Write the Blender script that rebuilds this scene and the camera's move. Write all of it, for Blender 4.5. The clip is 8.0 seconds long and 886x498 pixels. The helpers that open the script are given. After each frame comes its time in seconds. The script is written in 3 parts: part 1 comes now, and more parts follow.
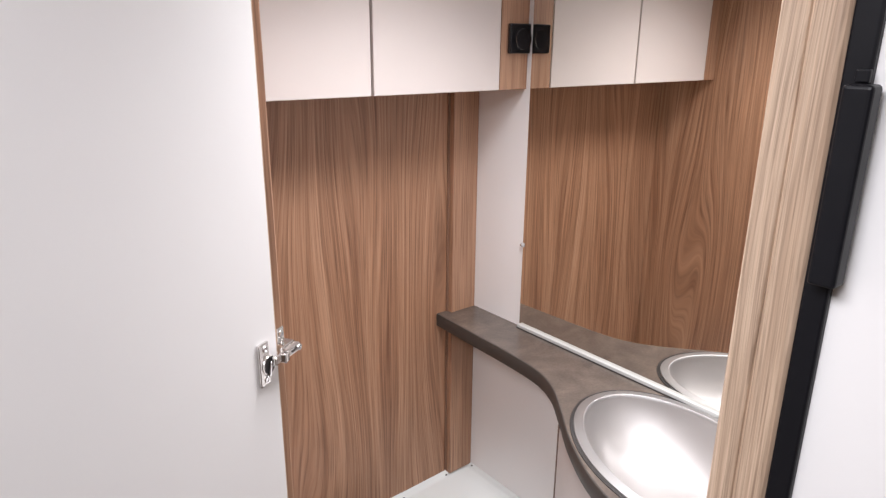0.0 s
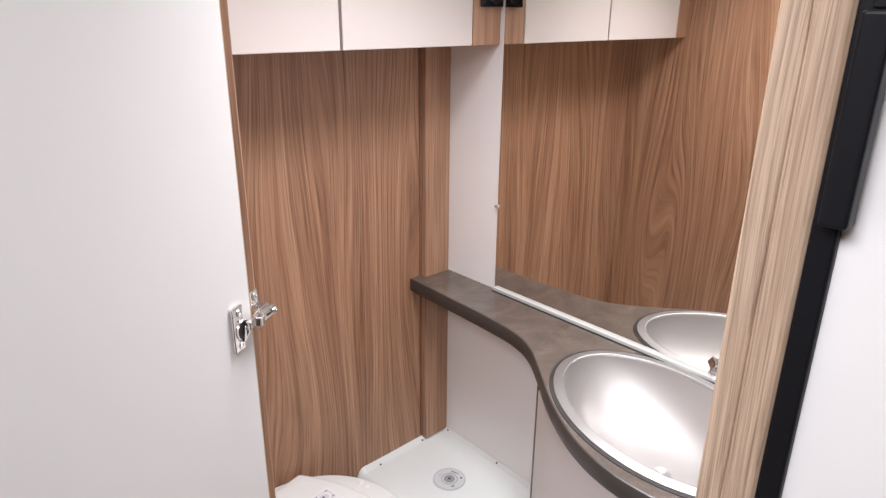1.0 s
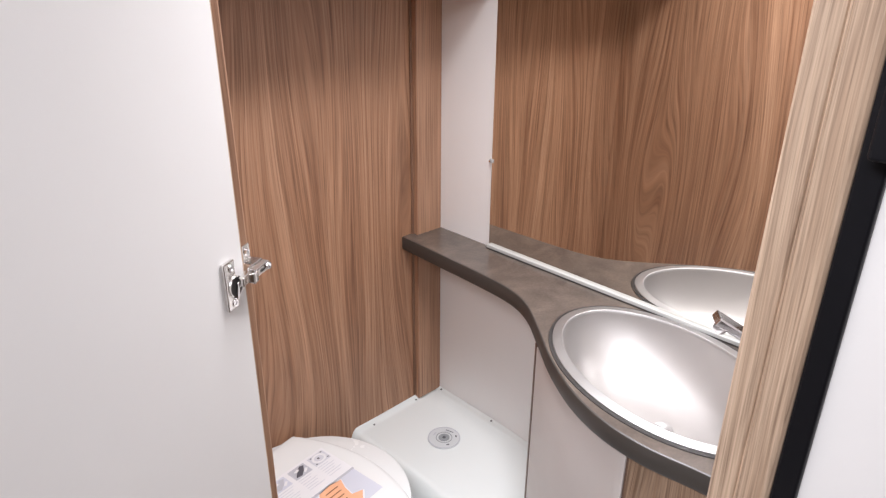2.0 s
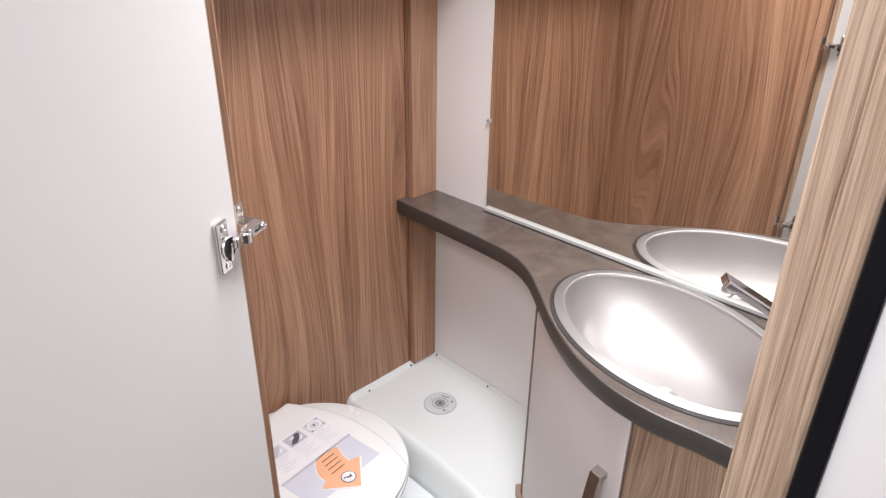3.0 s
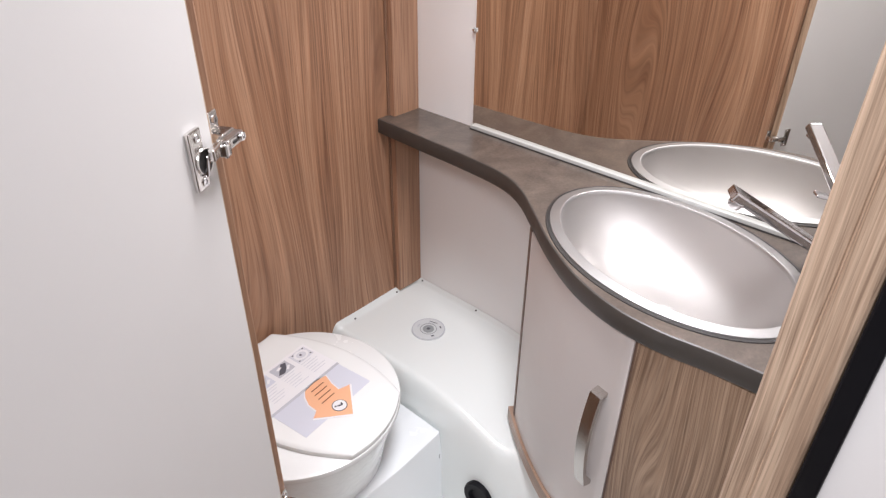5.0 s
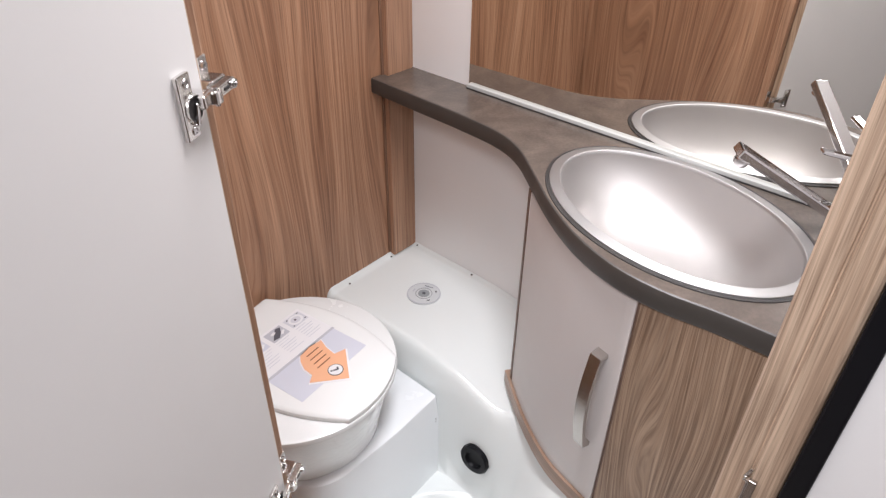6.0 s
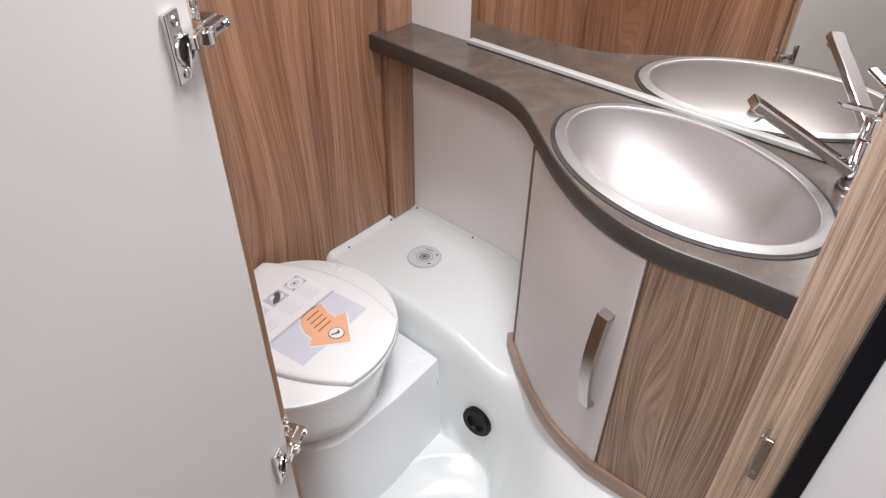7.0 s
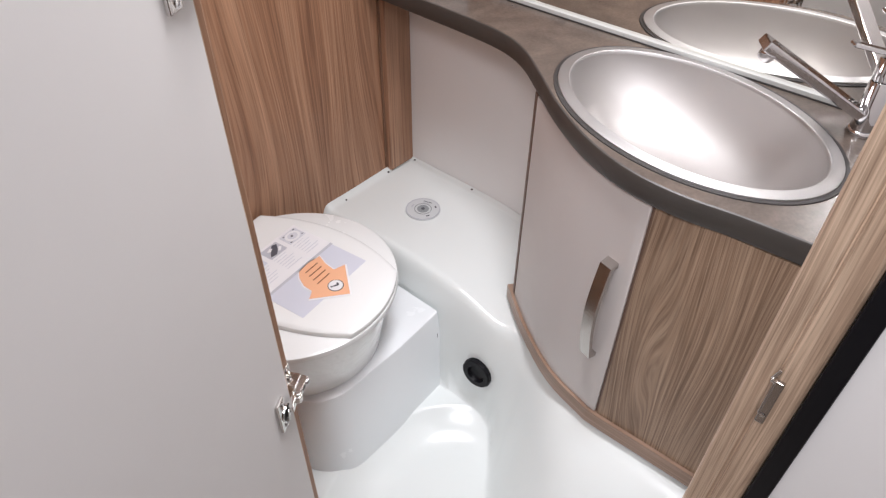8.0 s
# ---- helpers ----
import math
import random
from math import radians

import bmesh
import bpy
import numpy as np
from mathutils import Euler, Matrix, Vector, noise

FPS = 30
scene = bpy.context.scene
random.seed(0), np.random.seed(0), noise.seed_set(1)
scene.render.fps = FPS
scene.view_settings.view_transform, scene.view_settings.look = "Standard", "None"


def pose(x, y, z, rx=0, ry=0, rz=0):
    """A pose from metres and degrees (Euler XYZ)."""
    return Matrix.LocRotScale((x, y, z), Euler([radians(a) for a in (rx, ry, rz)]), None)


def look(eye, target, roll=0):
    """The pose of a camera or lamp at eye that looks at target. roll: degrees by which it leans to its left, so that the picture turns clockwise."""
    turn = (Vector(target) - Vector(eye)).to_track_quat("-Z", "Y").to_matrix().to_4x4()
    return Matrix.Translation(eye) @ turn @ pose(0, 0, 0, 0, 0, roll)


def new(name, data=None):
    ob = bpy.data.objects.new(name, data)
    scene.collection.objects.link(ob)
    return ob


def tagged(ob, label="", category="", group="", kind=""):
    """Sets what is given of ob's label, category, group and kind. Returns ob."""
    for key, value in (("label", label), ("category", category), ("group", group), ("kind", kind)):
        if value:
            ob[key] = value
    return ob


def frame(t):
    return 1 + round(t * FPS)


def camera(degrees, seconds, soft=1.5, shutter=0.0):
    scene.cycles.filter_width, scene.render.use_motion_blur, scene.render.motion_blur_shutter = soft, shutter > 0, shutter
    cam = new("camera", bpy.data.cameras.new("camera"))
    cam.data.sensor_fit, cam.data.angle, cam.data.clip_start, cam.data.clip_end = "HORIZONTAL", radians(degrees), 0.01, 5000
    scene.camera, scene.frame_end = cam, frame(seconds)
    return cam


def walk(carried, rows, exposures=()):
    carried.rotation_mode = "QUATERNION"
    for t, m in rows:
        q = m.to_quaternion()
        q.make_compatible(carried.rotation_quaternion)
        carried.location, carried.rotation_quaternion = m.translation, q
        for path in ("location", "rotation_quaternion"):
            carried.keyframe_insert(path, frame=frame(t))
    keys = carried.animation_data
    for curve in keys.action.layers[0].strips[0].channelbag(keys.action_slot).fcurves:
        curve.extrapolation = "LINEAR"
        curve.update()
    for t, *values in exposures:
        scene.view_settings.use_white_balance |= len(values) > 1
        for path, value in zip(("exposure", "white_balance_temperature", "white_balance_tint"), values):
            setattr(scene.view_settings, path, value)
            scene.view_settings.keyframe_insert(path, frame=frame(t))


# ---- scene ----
cam = camera(68.1, 8.0, 1.3)
PATH = [
    (0, (-1.097, -1.215, 1.554), (0.106, 0.267, 0.958), 0.5),
    (0.5, (-1.095, -1.198, 1.542), (0.14, 0.241, 0.907), 0.5),
    (1, (-1.092, -1.182, 1.529), (0.17, 0.21, 0.845), 0.5),
    (1.5, (-1.089, -1.163, 1.516), (0.178, 0.196, 0.775), 0.4),
    (3, (-1.074, -1.108, 1.481), (0.19, 0.165, 0.597), 0.7),
    (3.5, (-1.07, -1.092, 1.471), (0.184, 0.155, 0.536), 0.8),
    (4, (-1.065, -1.08, 1.46), (0.187, 0.13, 0.476), 0.7),
    (5.5, (-1.056, -1.046, 1.429), (0.176, 0.067, 0.314), 0.7),
    (6, (-1.055, -1.039, 1.417), (0.166, 0.047, 0.263), 0.9),
    (6.5, (-1.053, -1.03, 1.405), (0.151, 0.034, 0.214), 0.8),
    (7, (-1.05, -1.023, 1.392), (0.133, 0.016, 0.158), 0.8),
    (7.5, (-1.049, -1.017, 1.38), (0.108, -0.012, 0.094), 0.6),
    (8, (-1.051, -1.013, 1.372), (0.079, -0.041, 0.038), 0.8),
]
walk(cam, [(t, look(eye, target, roll)) for t, eye, target, roll in PATH], [(0.0, -0.02), (4.0, -0.01), (8.0, -0.19)])


# ---- world and lamps ----
world = bpy.data.worlds.new("surroundings")
scene.world = world
world.use_nodes = True
world.node_tree.nodes["Background"].inputs["Color"].default_value = (0.80, 0.86, 1.0, 1)
world.node_tree.nodes["Background"].inputs["Strength"].default_value = 0.3


def ceiling_lamp(name, x, y, z, size, power, colour, spread=180):
    data = bpy.data.lights.new(name, "AREA")
    data.shape, data.size, data.energy, data.color = "DISK", size, power, colour
    data.spread = radians(spread)
    ob = new(name, data)
    ob.matrix_world = pose(x, y, z)
    return ob


ceiling_lamp("washroom_light", -0.45, -0.62, 1.925, 0.34, 8.8, (0.965, 0.955, 1.0), 118)
ceiling_lamp("corridor_light", -1.45, -1.08, 1.925, 0.56, 21.0, (0.955, 0.945, 1.0))


# ---- materials ----
def nodes_of(name, colour, roughness, metallic=0.0, coat=0.0):
    m = bpy.data.materials.new(name)
    m.use_nodes = True
    tree = m.node_tree
    b = tree.nodes["Principled BSDF"]
    b.inputs["Base Color"].default_value = (*colour, 1)
    b.inputs["Roughness"].default_value = roughness
    b.inputs["Metallic"].default_value = metallic
    b.inputs["Coat Weight"].default_value = coat
    return m, tree, b


def link(tree, a, out, b, inp):
    tree.links.new(a.outputs[out], b.inputs[inp])


def coords(tree, scale, rot=(0, 0, 0)):
    tc = tree.nodes.new("ShaderNodeTexCoord")
    mp = tree.nodes.new("ShaderNodeMapping")
    mp.inputs["Scale"].default_value = scale
    mp.inputs["Rotation"].default_value = rot
    link(tree, tc, "Object", mp, "Vector")
    return mp


def noise_node(tree, vec, scale, detail=4.0, rough=0.55, distort=0.0):
    n = tree.nodes.new("ShaderNodeTexNoise")
    n.inputs["Scale"].default_value = scale
    n.inputs["Detail"].default_value = detail
    n.inputs["Roughness"].default_value = rough
    n.inputs["Distortion"].default_value = distort
    link(tree, vec, 0, n, "Vector")
    return n


def ramp(tree, src, out, stops):
    r = tree.nodes.new("ShaderNodeValToRGB")
    el = r.color_ramp.elements
    while len(el) < len(stops):
        el.new(0.5)
    for e, (p, c) in zip(el, stops):
        e.position = p
        e.color = (*c, 1)
    link(tree, src, out, r, "Fac")
    return r


def mix(tree, a, b, fac, kind="MIX", fac_value=0.5):
    n = tree.nodes.new("ShaderNodeMix")
    n.data_type, n.blend_type = "RGBA", kind
    n.inputs["Factor"].default_value = fac_value
    if fac:
        tree.links.new(fac, n.inputs["Factor"])
    tree.links.new(a, n.inputs["A"])
    tree.links.new(b, n.inputs["B"])
    return n.outputs["Result"]


def bump(tree, src, out, b, strength, distance):
    n = tree.nodes.new("ShaderNodeBump")
    n.inputs["Strength"].default_value = strength
    n.inputs["Distance"].default_value = distance
    link(tree, src, out, n, "Height")
    link(tree, n, "Normal", b, "Normal")


def painted(name, colour, roughness, grain=0.02, coat=0.0, spec=0.5):
    """Smooth laminate, paint or moulded plastic with slight unevenness."""
    m, tree, b = nodes_of(name, colour, roughness, 0.0, coat)
    b.inputs["Specular IOR Level"].default_value = spec
    mp = coords(tree, (1, 1, 1))
    n = noise_node(tree, mp, 3.0, 3.0)
    lo = tuple(c * (1 - grain) for c in colour)
    hi = tuple(min(1.0, c * (1 + grain)) for c in colour)
    r = ramp(tree, n, "Fac", [(0.3, lo), (0.7, hi)])
    link(tree, r, "Color", b, "Base Color")
    f = noise_node(tree, mp, 420.0, 2.0)
    bump(tree, f, "Fac", b, 0.04, 0.0006)
    q = ramp(tree, noise_node(tree, mp, 14.0, 4.0), "Fac", [(0.3, (roughness * 0.85,) * 3), (0.75, (min(1, roughness * 1.2),) * 3)])
    link(tree, q, "Color", b, "Roughness")
    return m


def maths(tree, op, a, b):
    n = tree.nodes.new("ShaderNodeMath")
    n.operation = op
    for k, v in enumerate((a, b)):
        if isinstance(v, (int, float)):
            n.inputs[k].default_value = v
        else:
            tree.links.new(v, n.inputs[k])
    return n.outputs[0]


def wood(name, dark, mid, light, offset, sway=0.12, sway_scale=(3.4, 1.0), contrast=1.0, roughness=0.42, fine=1.0):
    """Upright-grained wood decor: streaks that follow one wavering figure, with broad bands, lines and pores."""
    m, tree, b = nodes_of(name, mid, roughness)
    base_vec = coords(tree, (1, 1, 1))
    base_vec.inputs["Location"].default_value = offset
    warp_vec = coords(tree, (sway_scale[0], sway_scale[0], sway_scale[1]))
    warp_vec.inputs["Location"].default_value = offset
    warp = noise_node(tree, warp_vec, 1.0, 0.9, 0.40, 0.0)
    shift = maths(tree, "MULTIPLY", maths(tree, "SUBTRACT", warp.outputs["Fac"], 0.5), sway * 2)
    sep = tree.nodes.new("ShaderNodeSeparateXYZ")
    link(tree, base_vec, 0, sep, 0)
    along_x = maths(tree, "ADD", maths(tree, "ADD", sep.outputs[0], sep.outputs[1]), shift)

    def streaks(scale, zscale, detail, rough):
        comb = tree.nodes.new("ShaderNodeCombineXYZ")
        tree.links.new(along_x, comb.inputs[0])
        tree.links.new(maths(tree, "MULTIPLY", sep.outputs[2], zscale), comb.inputs[2])
        return noise_node(tree, comb, scale, detail, rough)

    bands = streaks(17.0, 0.020, 2.0, 0.5)
    lines = streaks(105.0 * fine, 0.013, 4.0, 0.62)
    pores = streaks(300.0 * fine, 0.014, 3.0, 0.6)
    c = contrast
    col_b = ramp(tree, bands, "Fac", [(0.5 - 0.17 / c, dark), (0.5, mid), (0.5 + 0.17 / c, light)])
    col_l = ramp(tree, lines, "Fac", [(0.5 - 0.15 / c, dark), (0.49, mid), (0.5 + 0.16 / c, light)])
    col_p = ramp(tree, pores, "Fac", [(0.33, (0.62, 0.58, 0.56)), (0.47, (0.98, 0.98, 0.98)), (0.66, (1.24, 1.24, 1.24))])
    col = mix(tree, col_b.outputs["Color"], col_l.outputs["Color"], None, "MIX", 0.58)
    col = mix(tree, col, col_p.outputs["Color"], None, "MULTIPLY", 0.9)
    tree.links.new(col, b.inputs["Base Color"])
    bump(tree, pores, "Fac", b, 0.10, 0.0004)
    return m


def steel(name, colour, roughness, stretch=(1, 1, 1), strength=0.05):
    m, tree, b = nodes_of(name, colour, roughness, 1.0)
    mp = coords(tree, stretch)
    n = noise_node(tree, mp, 900.0, 2.0)
    q = ramp(tree, noise_node(tree, mp, 9.0, 3.0), "Fac", [(0.3, (roughness * 0.93,) * 3), (0.7, (roughness * 1.07,) * 3)])
    link(tree, q, "Color", b, "Roughness")
    if strength:
        bump(tree, n, "Fac", b, strength, 0.0001)
    return m


def lying_wood(name, dark, light):
    """Edge band whose grain runs level along the piece."""
    m, tree, b = nodes_of(name, light, 0.36)
    grain = noise_node(tree, coords(tree, (5, 5, 260)), 1.0, 4.0, 0.6)
    link(tree, ramp(tree, grain, "Fac", [(0.3, dark), (0.7, light)]), "Color", b, "Base Color")
    bump(tree, grain, "Fac", b, 0.08, 0.0004)
    return m


WOOD = wood("walnut_decor", (0.215, 0.102, 0.057), (0.350, 0.187, 0.109), (0.470, 0.276, 0.172), (0.3, 1.7, 0.2), 0.125, (5.6, 0.80), 1.2)
WOOD_LEFT = wood("walnut_decor_side", (0.215, 0.102, 0.057), (0.350, 0.187, 0.109), (0.470, 0.276, 0.172), (4.1, 2.3, 1.4), 0.125, (5.6, 0.80), 1.2)
WOOD_POST = wood("walnut_decor_post", (0.27, 0.140, 0.083), (0.365, 0.203, 0.125), (0.44, 0.268, 0.172), (7.7, 5.2, 0.9), 0.03, (3.0, 0.8))
WOOD_PALE = wood("pale_walnut_decor", (0.290, 0.192, 0.131), (0.430, 0.305, 0.215), (0.60, 0.455, 0.338), (2.2, 9.1, 3.3), 0.028, (5.0, 1.5), 1.35, 0.42, 2.3)
WOOD_FRONT = wood("walnut_decor_front", (0.165, 0.103, 0.065), (0.268, 0.178, 0.118), (0.430, 0.312, 0.220), (12.2, 3.4, 5.3), 0.062, (9.0, 1.5), 1.6, 0.42, 1.9)
WOOD_DARK = wood("dark_walnut_decor", (0.13, 0.085, 0.062), (0.19, 0.128, 0.094), (0.25, 0.175, 0.132), (3.2, 8.4, 1.3), 0.10, (3.4, 1.0))
PLINTH = lying_wood("walnut_plinth_band", (0.23, 0.145, 0.10), (0.40, 0.275, 0.205))
WHITE = painted("white_laminate", (0.84, 0.828, 0.822), 0.38)
GREIGE = painted("greige_laminate", (0.60, 0.565, 0.550), 0.36, 0.015)
STRIP = painted("pale_grey_strip", (0.50, 0.505, 0.49), 0.45, 0.02)
LEAF = painted("door_laminate", (0.675, 0.657, 0.648), 0.55, 0.02, 0.0, 0.25)
CREAM = painted("cream_laminate", (0.66, 0.596, 0.566), 0.34, 0.015)
TRAY = painted("white_gloss_plastic", (0.765, 0.800, 0.790), 0.20, 0.01, 0.15)
BENCH = painted("white_satin_plastic", (0.84, 0.870, 0.890), 0.24, 0.01, 0.15)
TOILET = painted("toilet_plastic", (0.82, 0.835, 0.83), 0.24, 0.01, 0.2)
CERAMIC = painted("toilet_ceramic", (0.84, 0.855, 0.855), 0.08, 0.01, 0.6)
for nd in CERAMIC.node_tree.nodes:
    if nd.bl_idname == "ShaderNodeBump":
        nd.inputs["Strength"].default_value, nd.inputs["Distance"].default_value = 0.6, 0.0035
    if nd.bl_idname == "ShaderNodeTexNoise" and nd.inputs["Scale"].default_value > 100:
        nd.inputs["Scale"].default_value = 34.0
BLACK = painted("black_plastic", (0.006, 0.006, 0.008), 0.42, 0.1, 0.0, 0.2)
BLACK_GLOSS = painted("glossy_black_plastic", (0.012, 0.012, 0.014), 0.10, 0.1, 0.5)
SEAL_HOLLOW_GREY = painted("dark_grey_seal_and_hollow", (0.030, 0.027, 0.026), 0.55, 0.1)
EDGE = painted("dark_brown_edging", (0.046, 0.040, 0.036), 0.42, 0.06, 0.0, 0.6)
POST_SHADE = painted("brown_post_shade", (0.21, 0.118, 0.076), 0.5, 0.08)
BAND = painted("brown_edge_band", (0.15, 0.09, 0.065), 0.4, 0.06)
PAPER = painted("label_paper", (0.80, 0.80, 0.82), 0.4, 0.01)
PAPER_GREY = painted("label_grey", (0.62, 0.64, 0.72), 0.4, 0.02)
ORANGE = painted("label_orange", (0.84, 0.46, 0.28), 0.4, 0.03)
INK = painted("label_ink", (0.10, 0.10, 0.12), 0.5, 0.05)
INK_SOFT = painted("label_soft_ink", (0.50, 0.51, 0.56), 0.5, 0.05)
INK_BROWN = painted("label_brown_ink", (0.26, 0.10, 0.05), 0.5, 0.05)
GRATING = painted("grating_plastic", (0.30, 0.32, 0.33), 0.4, 0.05)
INK_PALE = painted("label_pale_ink", (0.63, 0.64, 0.69), 0.5, 0.04)
DISC = painted("drain_cover_plastic", (0.62, 0.64, 0.65), 0.35, 0.03)
FLOORING = painted("corridor_flooring", (0.28, 0.23, 0.19), 0.5, 0.15)
CHROME = steel("chrome", (0.64, 0.63, 0.64), 0.07, (1, 1, 1), 0.0)
NICKEL = steel("nickel", (0.74, 0.72, 0.70), 0.18, (1, 1, 1), 0.02)
BRUSHED = steel("brushed_nickel", (0.46, 0.425, 0.40), 0.24, (1, 1, 0.05), 0.05)
STEEL = steel("brushed_steel", (0.50, 0.48, 0.47), 0.56, (1, 1, 1), 0.03)
STEEL_RIM = steel("polished_steel_rim", (0.49, 0.48, 0.475), 0.52, (1, 1, 1), 0.02)


def stone():
    m, tree, b = nodes_of("stone_laminate", (0.17, 0.14, 0.12), 0.23)
    mp = coords(tree, (1, 1, 1))
    a = ramp(tree, noise_node(tree, mp, 11.0, 5.0, 0.6, 0.6), "Fac", [(0.30, (0.086, 0.069, 0.059)), (0.55, (0.124, 0.100, 0.085)), (0.78, (0.168, 0.136, 0.112))])
    s = ramp(tree, noise_node(tree, mp, 190.0, 3.0), "Fac", [(0.35, (0.86, 0.86, 0.86)), (0.65, (1.08, 1.08, 1.08))])
    tree.links.new(mix(tree, a.outputs["Color"], s.outputs["Color"], None, "MULTIPLY", 0.7), b.inputs["Base Color"])
    b.inputs["Specular IOR Level"].default_value = 0.75
    bump(tree, noise_node(tree, mp, 260.0, 2.0), "Fac", b, 0.05, 0.0005)
    return m


STONE = stone()


def mirror_glass():
    m, tree, b = nodes_of("mirror_glass", (0.89, 0.876, 0.84), 0.012, 1.0)
    return m


MIRROR = mirror_glass()


def clear_plastic():
    m, tree, b = nodes_of("clear_plastic", (0.8, 0.8, 0.8), 0.1)
    b.inputs["Transmission Weight"].default_value = 0.5
    return m


CLEAR = clear_plastic()


# ---- shaping helpers ----
def finish(bm, name, material, parent=None, label="", smooth=False):
    bmesh.ops.recalc_face_normals(bm, faces=bm.faces)
    me = bpy.data.meshes.new(name)
    if smooth:
        for f in bm.faces:
            f.smooth = True
        for e in bm.edges:
            if len(e.link_faces) == 2 and e.calc_face_angle(0) > radians(38):
                e.smooth = False
    bm.to_mesh(me)
    bm.free()
    me.materials.append(material)
    ob = new(name, me)
    if parent is not None:
        ob.parent = parent
    if label:
        tagged(ob, label)
    return ob


def part(name, bm, material, parent, label="", smooth=False):
    return finish(bm, name, material, parent, label, smooth)


def base(name, label, category, group="", kind=""):
    return tagged(new(name), label, category, group, kind)


def box(x0, x1, y0, y1, z0, z1, bevel=0.0, seg=2):
    bm = bmesh.new()
    bmesh.ops.create_cube(bm, size=1)
    bmesh.ops.scale(bm, vec=(abs(x1 - x0), abs(y1 - y0), abs(z1 - z0)), verts=bm.verts)
    bmesh.ops.translate(bm, vec=((x0 + x1) / 2, (y0 + y1) / 2, (z0 + z1) / 2), verts=bm.verts)
    if bevel:
        bmesh.ops.bevel(bm, geom=bm.edges[:], offset=bevel, segments=seg, profile=0.5, affect="EDGES", clamp_overlap=True)
    return bm


def moved(bm, m):
    bmesh.ops.transform(bm, matrix=m, verts=bm.verts)
    return bm


def join(*bms):
    out = bms[0]
    for other in bms[1:]:
        me = bpy.data.meshes.new("tmp")
        other.to_mesh(me)
        other.free()
        out.from_mesh(me)
        bpy.data.meshes.remove(me)
    return out


def cylinder(r0, r1, depth, seg=32, bevel=0.0):
    bm = bmesh.new()
    bmesh.ops.create_cone(bm, cap_ends=True, segments=seg, radius1=r0, radius2=r1, depth=depth)
    if bevel:
        rims = [e for e in bm.edges if len(e.link_faces) == 2 and any(len(f.verts) > 4 for f in e.link_faces)]
        bmesh.ops.bevel(bm, geom=rims, offset=bevel, segments=2, profile=0.5, affect="EDGES")
    return bm


def lathe(profile, seg=64, ax=1.0, ay=1.0):
    """Turns (radius, height) pairs round the upright axis."""
    bm = bmesh.new()
    rings = []
    for r, z in profile:
        if r < 1e-6:
            rings.append([bm.verts.new((0, 0, z))])
        else:
            rings.append([bm.verts.new((ax * r * math.cos(2 * math.pi * k / seg), ay * r * math.sin(2 * math.pi * k / seg), z)) for k in range(seg)])
    for a, b in zip(rings, rings[1:]):
        for k in range(seg):
            j = (k + 1) % seg
            if len(a) == 1 and len(b) > 1:
                bm.faces.new((a[0], b[k], b[j]))
            elif len(b) == 1 and len(a) > 1:
                bm.faces.new((a[k], a[j], b[0]))
            elif len(a) > 1:
                bm.faces.new((a[k], a[j], b[j], b[k]))
    return bm


def extrude_outline(points, z0, z1, bevel=0.0, seg=3):
    """A flat outline (x, y) made solid between two heights, its upper and lower edges rounded."""
    bm = bmesh.new()
    low = [bm.verts.new((x, y, z0)) for x, y in points]
    top = [bm.verts.new((x, y, z1)) for x, y in points]
    n = len(points)
    bm.faces.new(top)
    bm.faces.new(low[::-1])
    for i in range(n):
        j = (i + 1) % n
        bm.faces.new((low[i], low[j], top[j], top[i]))
    if bevel:
        flat = [e for e in bm.edges if abs(e.verts[0].co.z - e.verts[1].co.z) < 1e-6]
        bmesh.ops.bevel(bm, geom=flat, offset=bevel, segments=seg, profile=0.5, affect="EDGES", clamp_overlap=True)
    return bm


def curve_points(ctrl, steps=10):
    """A Catmull-Rom line through control points."""
    p = [Vector(c) for c in ctrl]
    p = [2 * p[0] - p[1], *p, 2 * p[-1] - p[-2]]
    out = []
    for i in range(1, len(p) - 2):
        for k in range(steps):
            t = k / steps
            a, b, c, d = p[i - 1], p[i], p[i + 1], p[i + 2]
            out.append(0.5 * (2 * b + (c - a) * t + (2 * a - 5 * b + 4 * c - d) * t * t + (3 * b - a - 3 * c + d) * t ** 3))
    out.append(p[-2])
    return out


def offset_line(line, d):
    """Shifts a plan line to its left by d."""
    out = []
    for i, p in enumerate(line):
        t = (line[min(i + 1, len(line) - 1)] - line[max(i - 1, 0)]).normalized()
        out.append(p + Vector((-t.y, t.x)) * d)
    return out


def slab_along(line, d0, d1, z0, z1, bevel=0.0):
    """A curved board that follows a plan line between two offsets."""
    a = offset_line(line, d0)
    b = offset_line(line, d1)
    return extrude_outline([(p.x, p.y) for p in a] + [(p.x, p.y) for p in reversed(b)], z0, z1, bevel, 2)


# ---- sizes ----
CEIL = 1.95
BACK = 0.018
LEFT = -0.803
NEAR = -0.985
TOP = 0.886
LEDGE = 0.386


def structure(name, bm, material, label, category):
    return tagged(finish(bm, name, material), label, category, "", "structure")


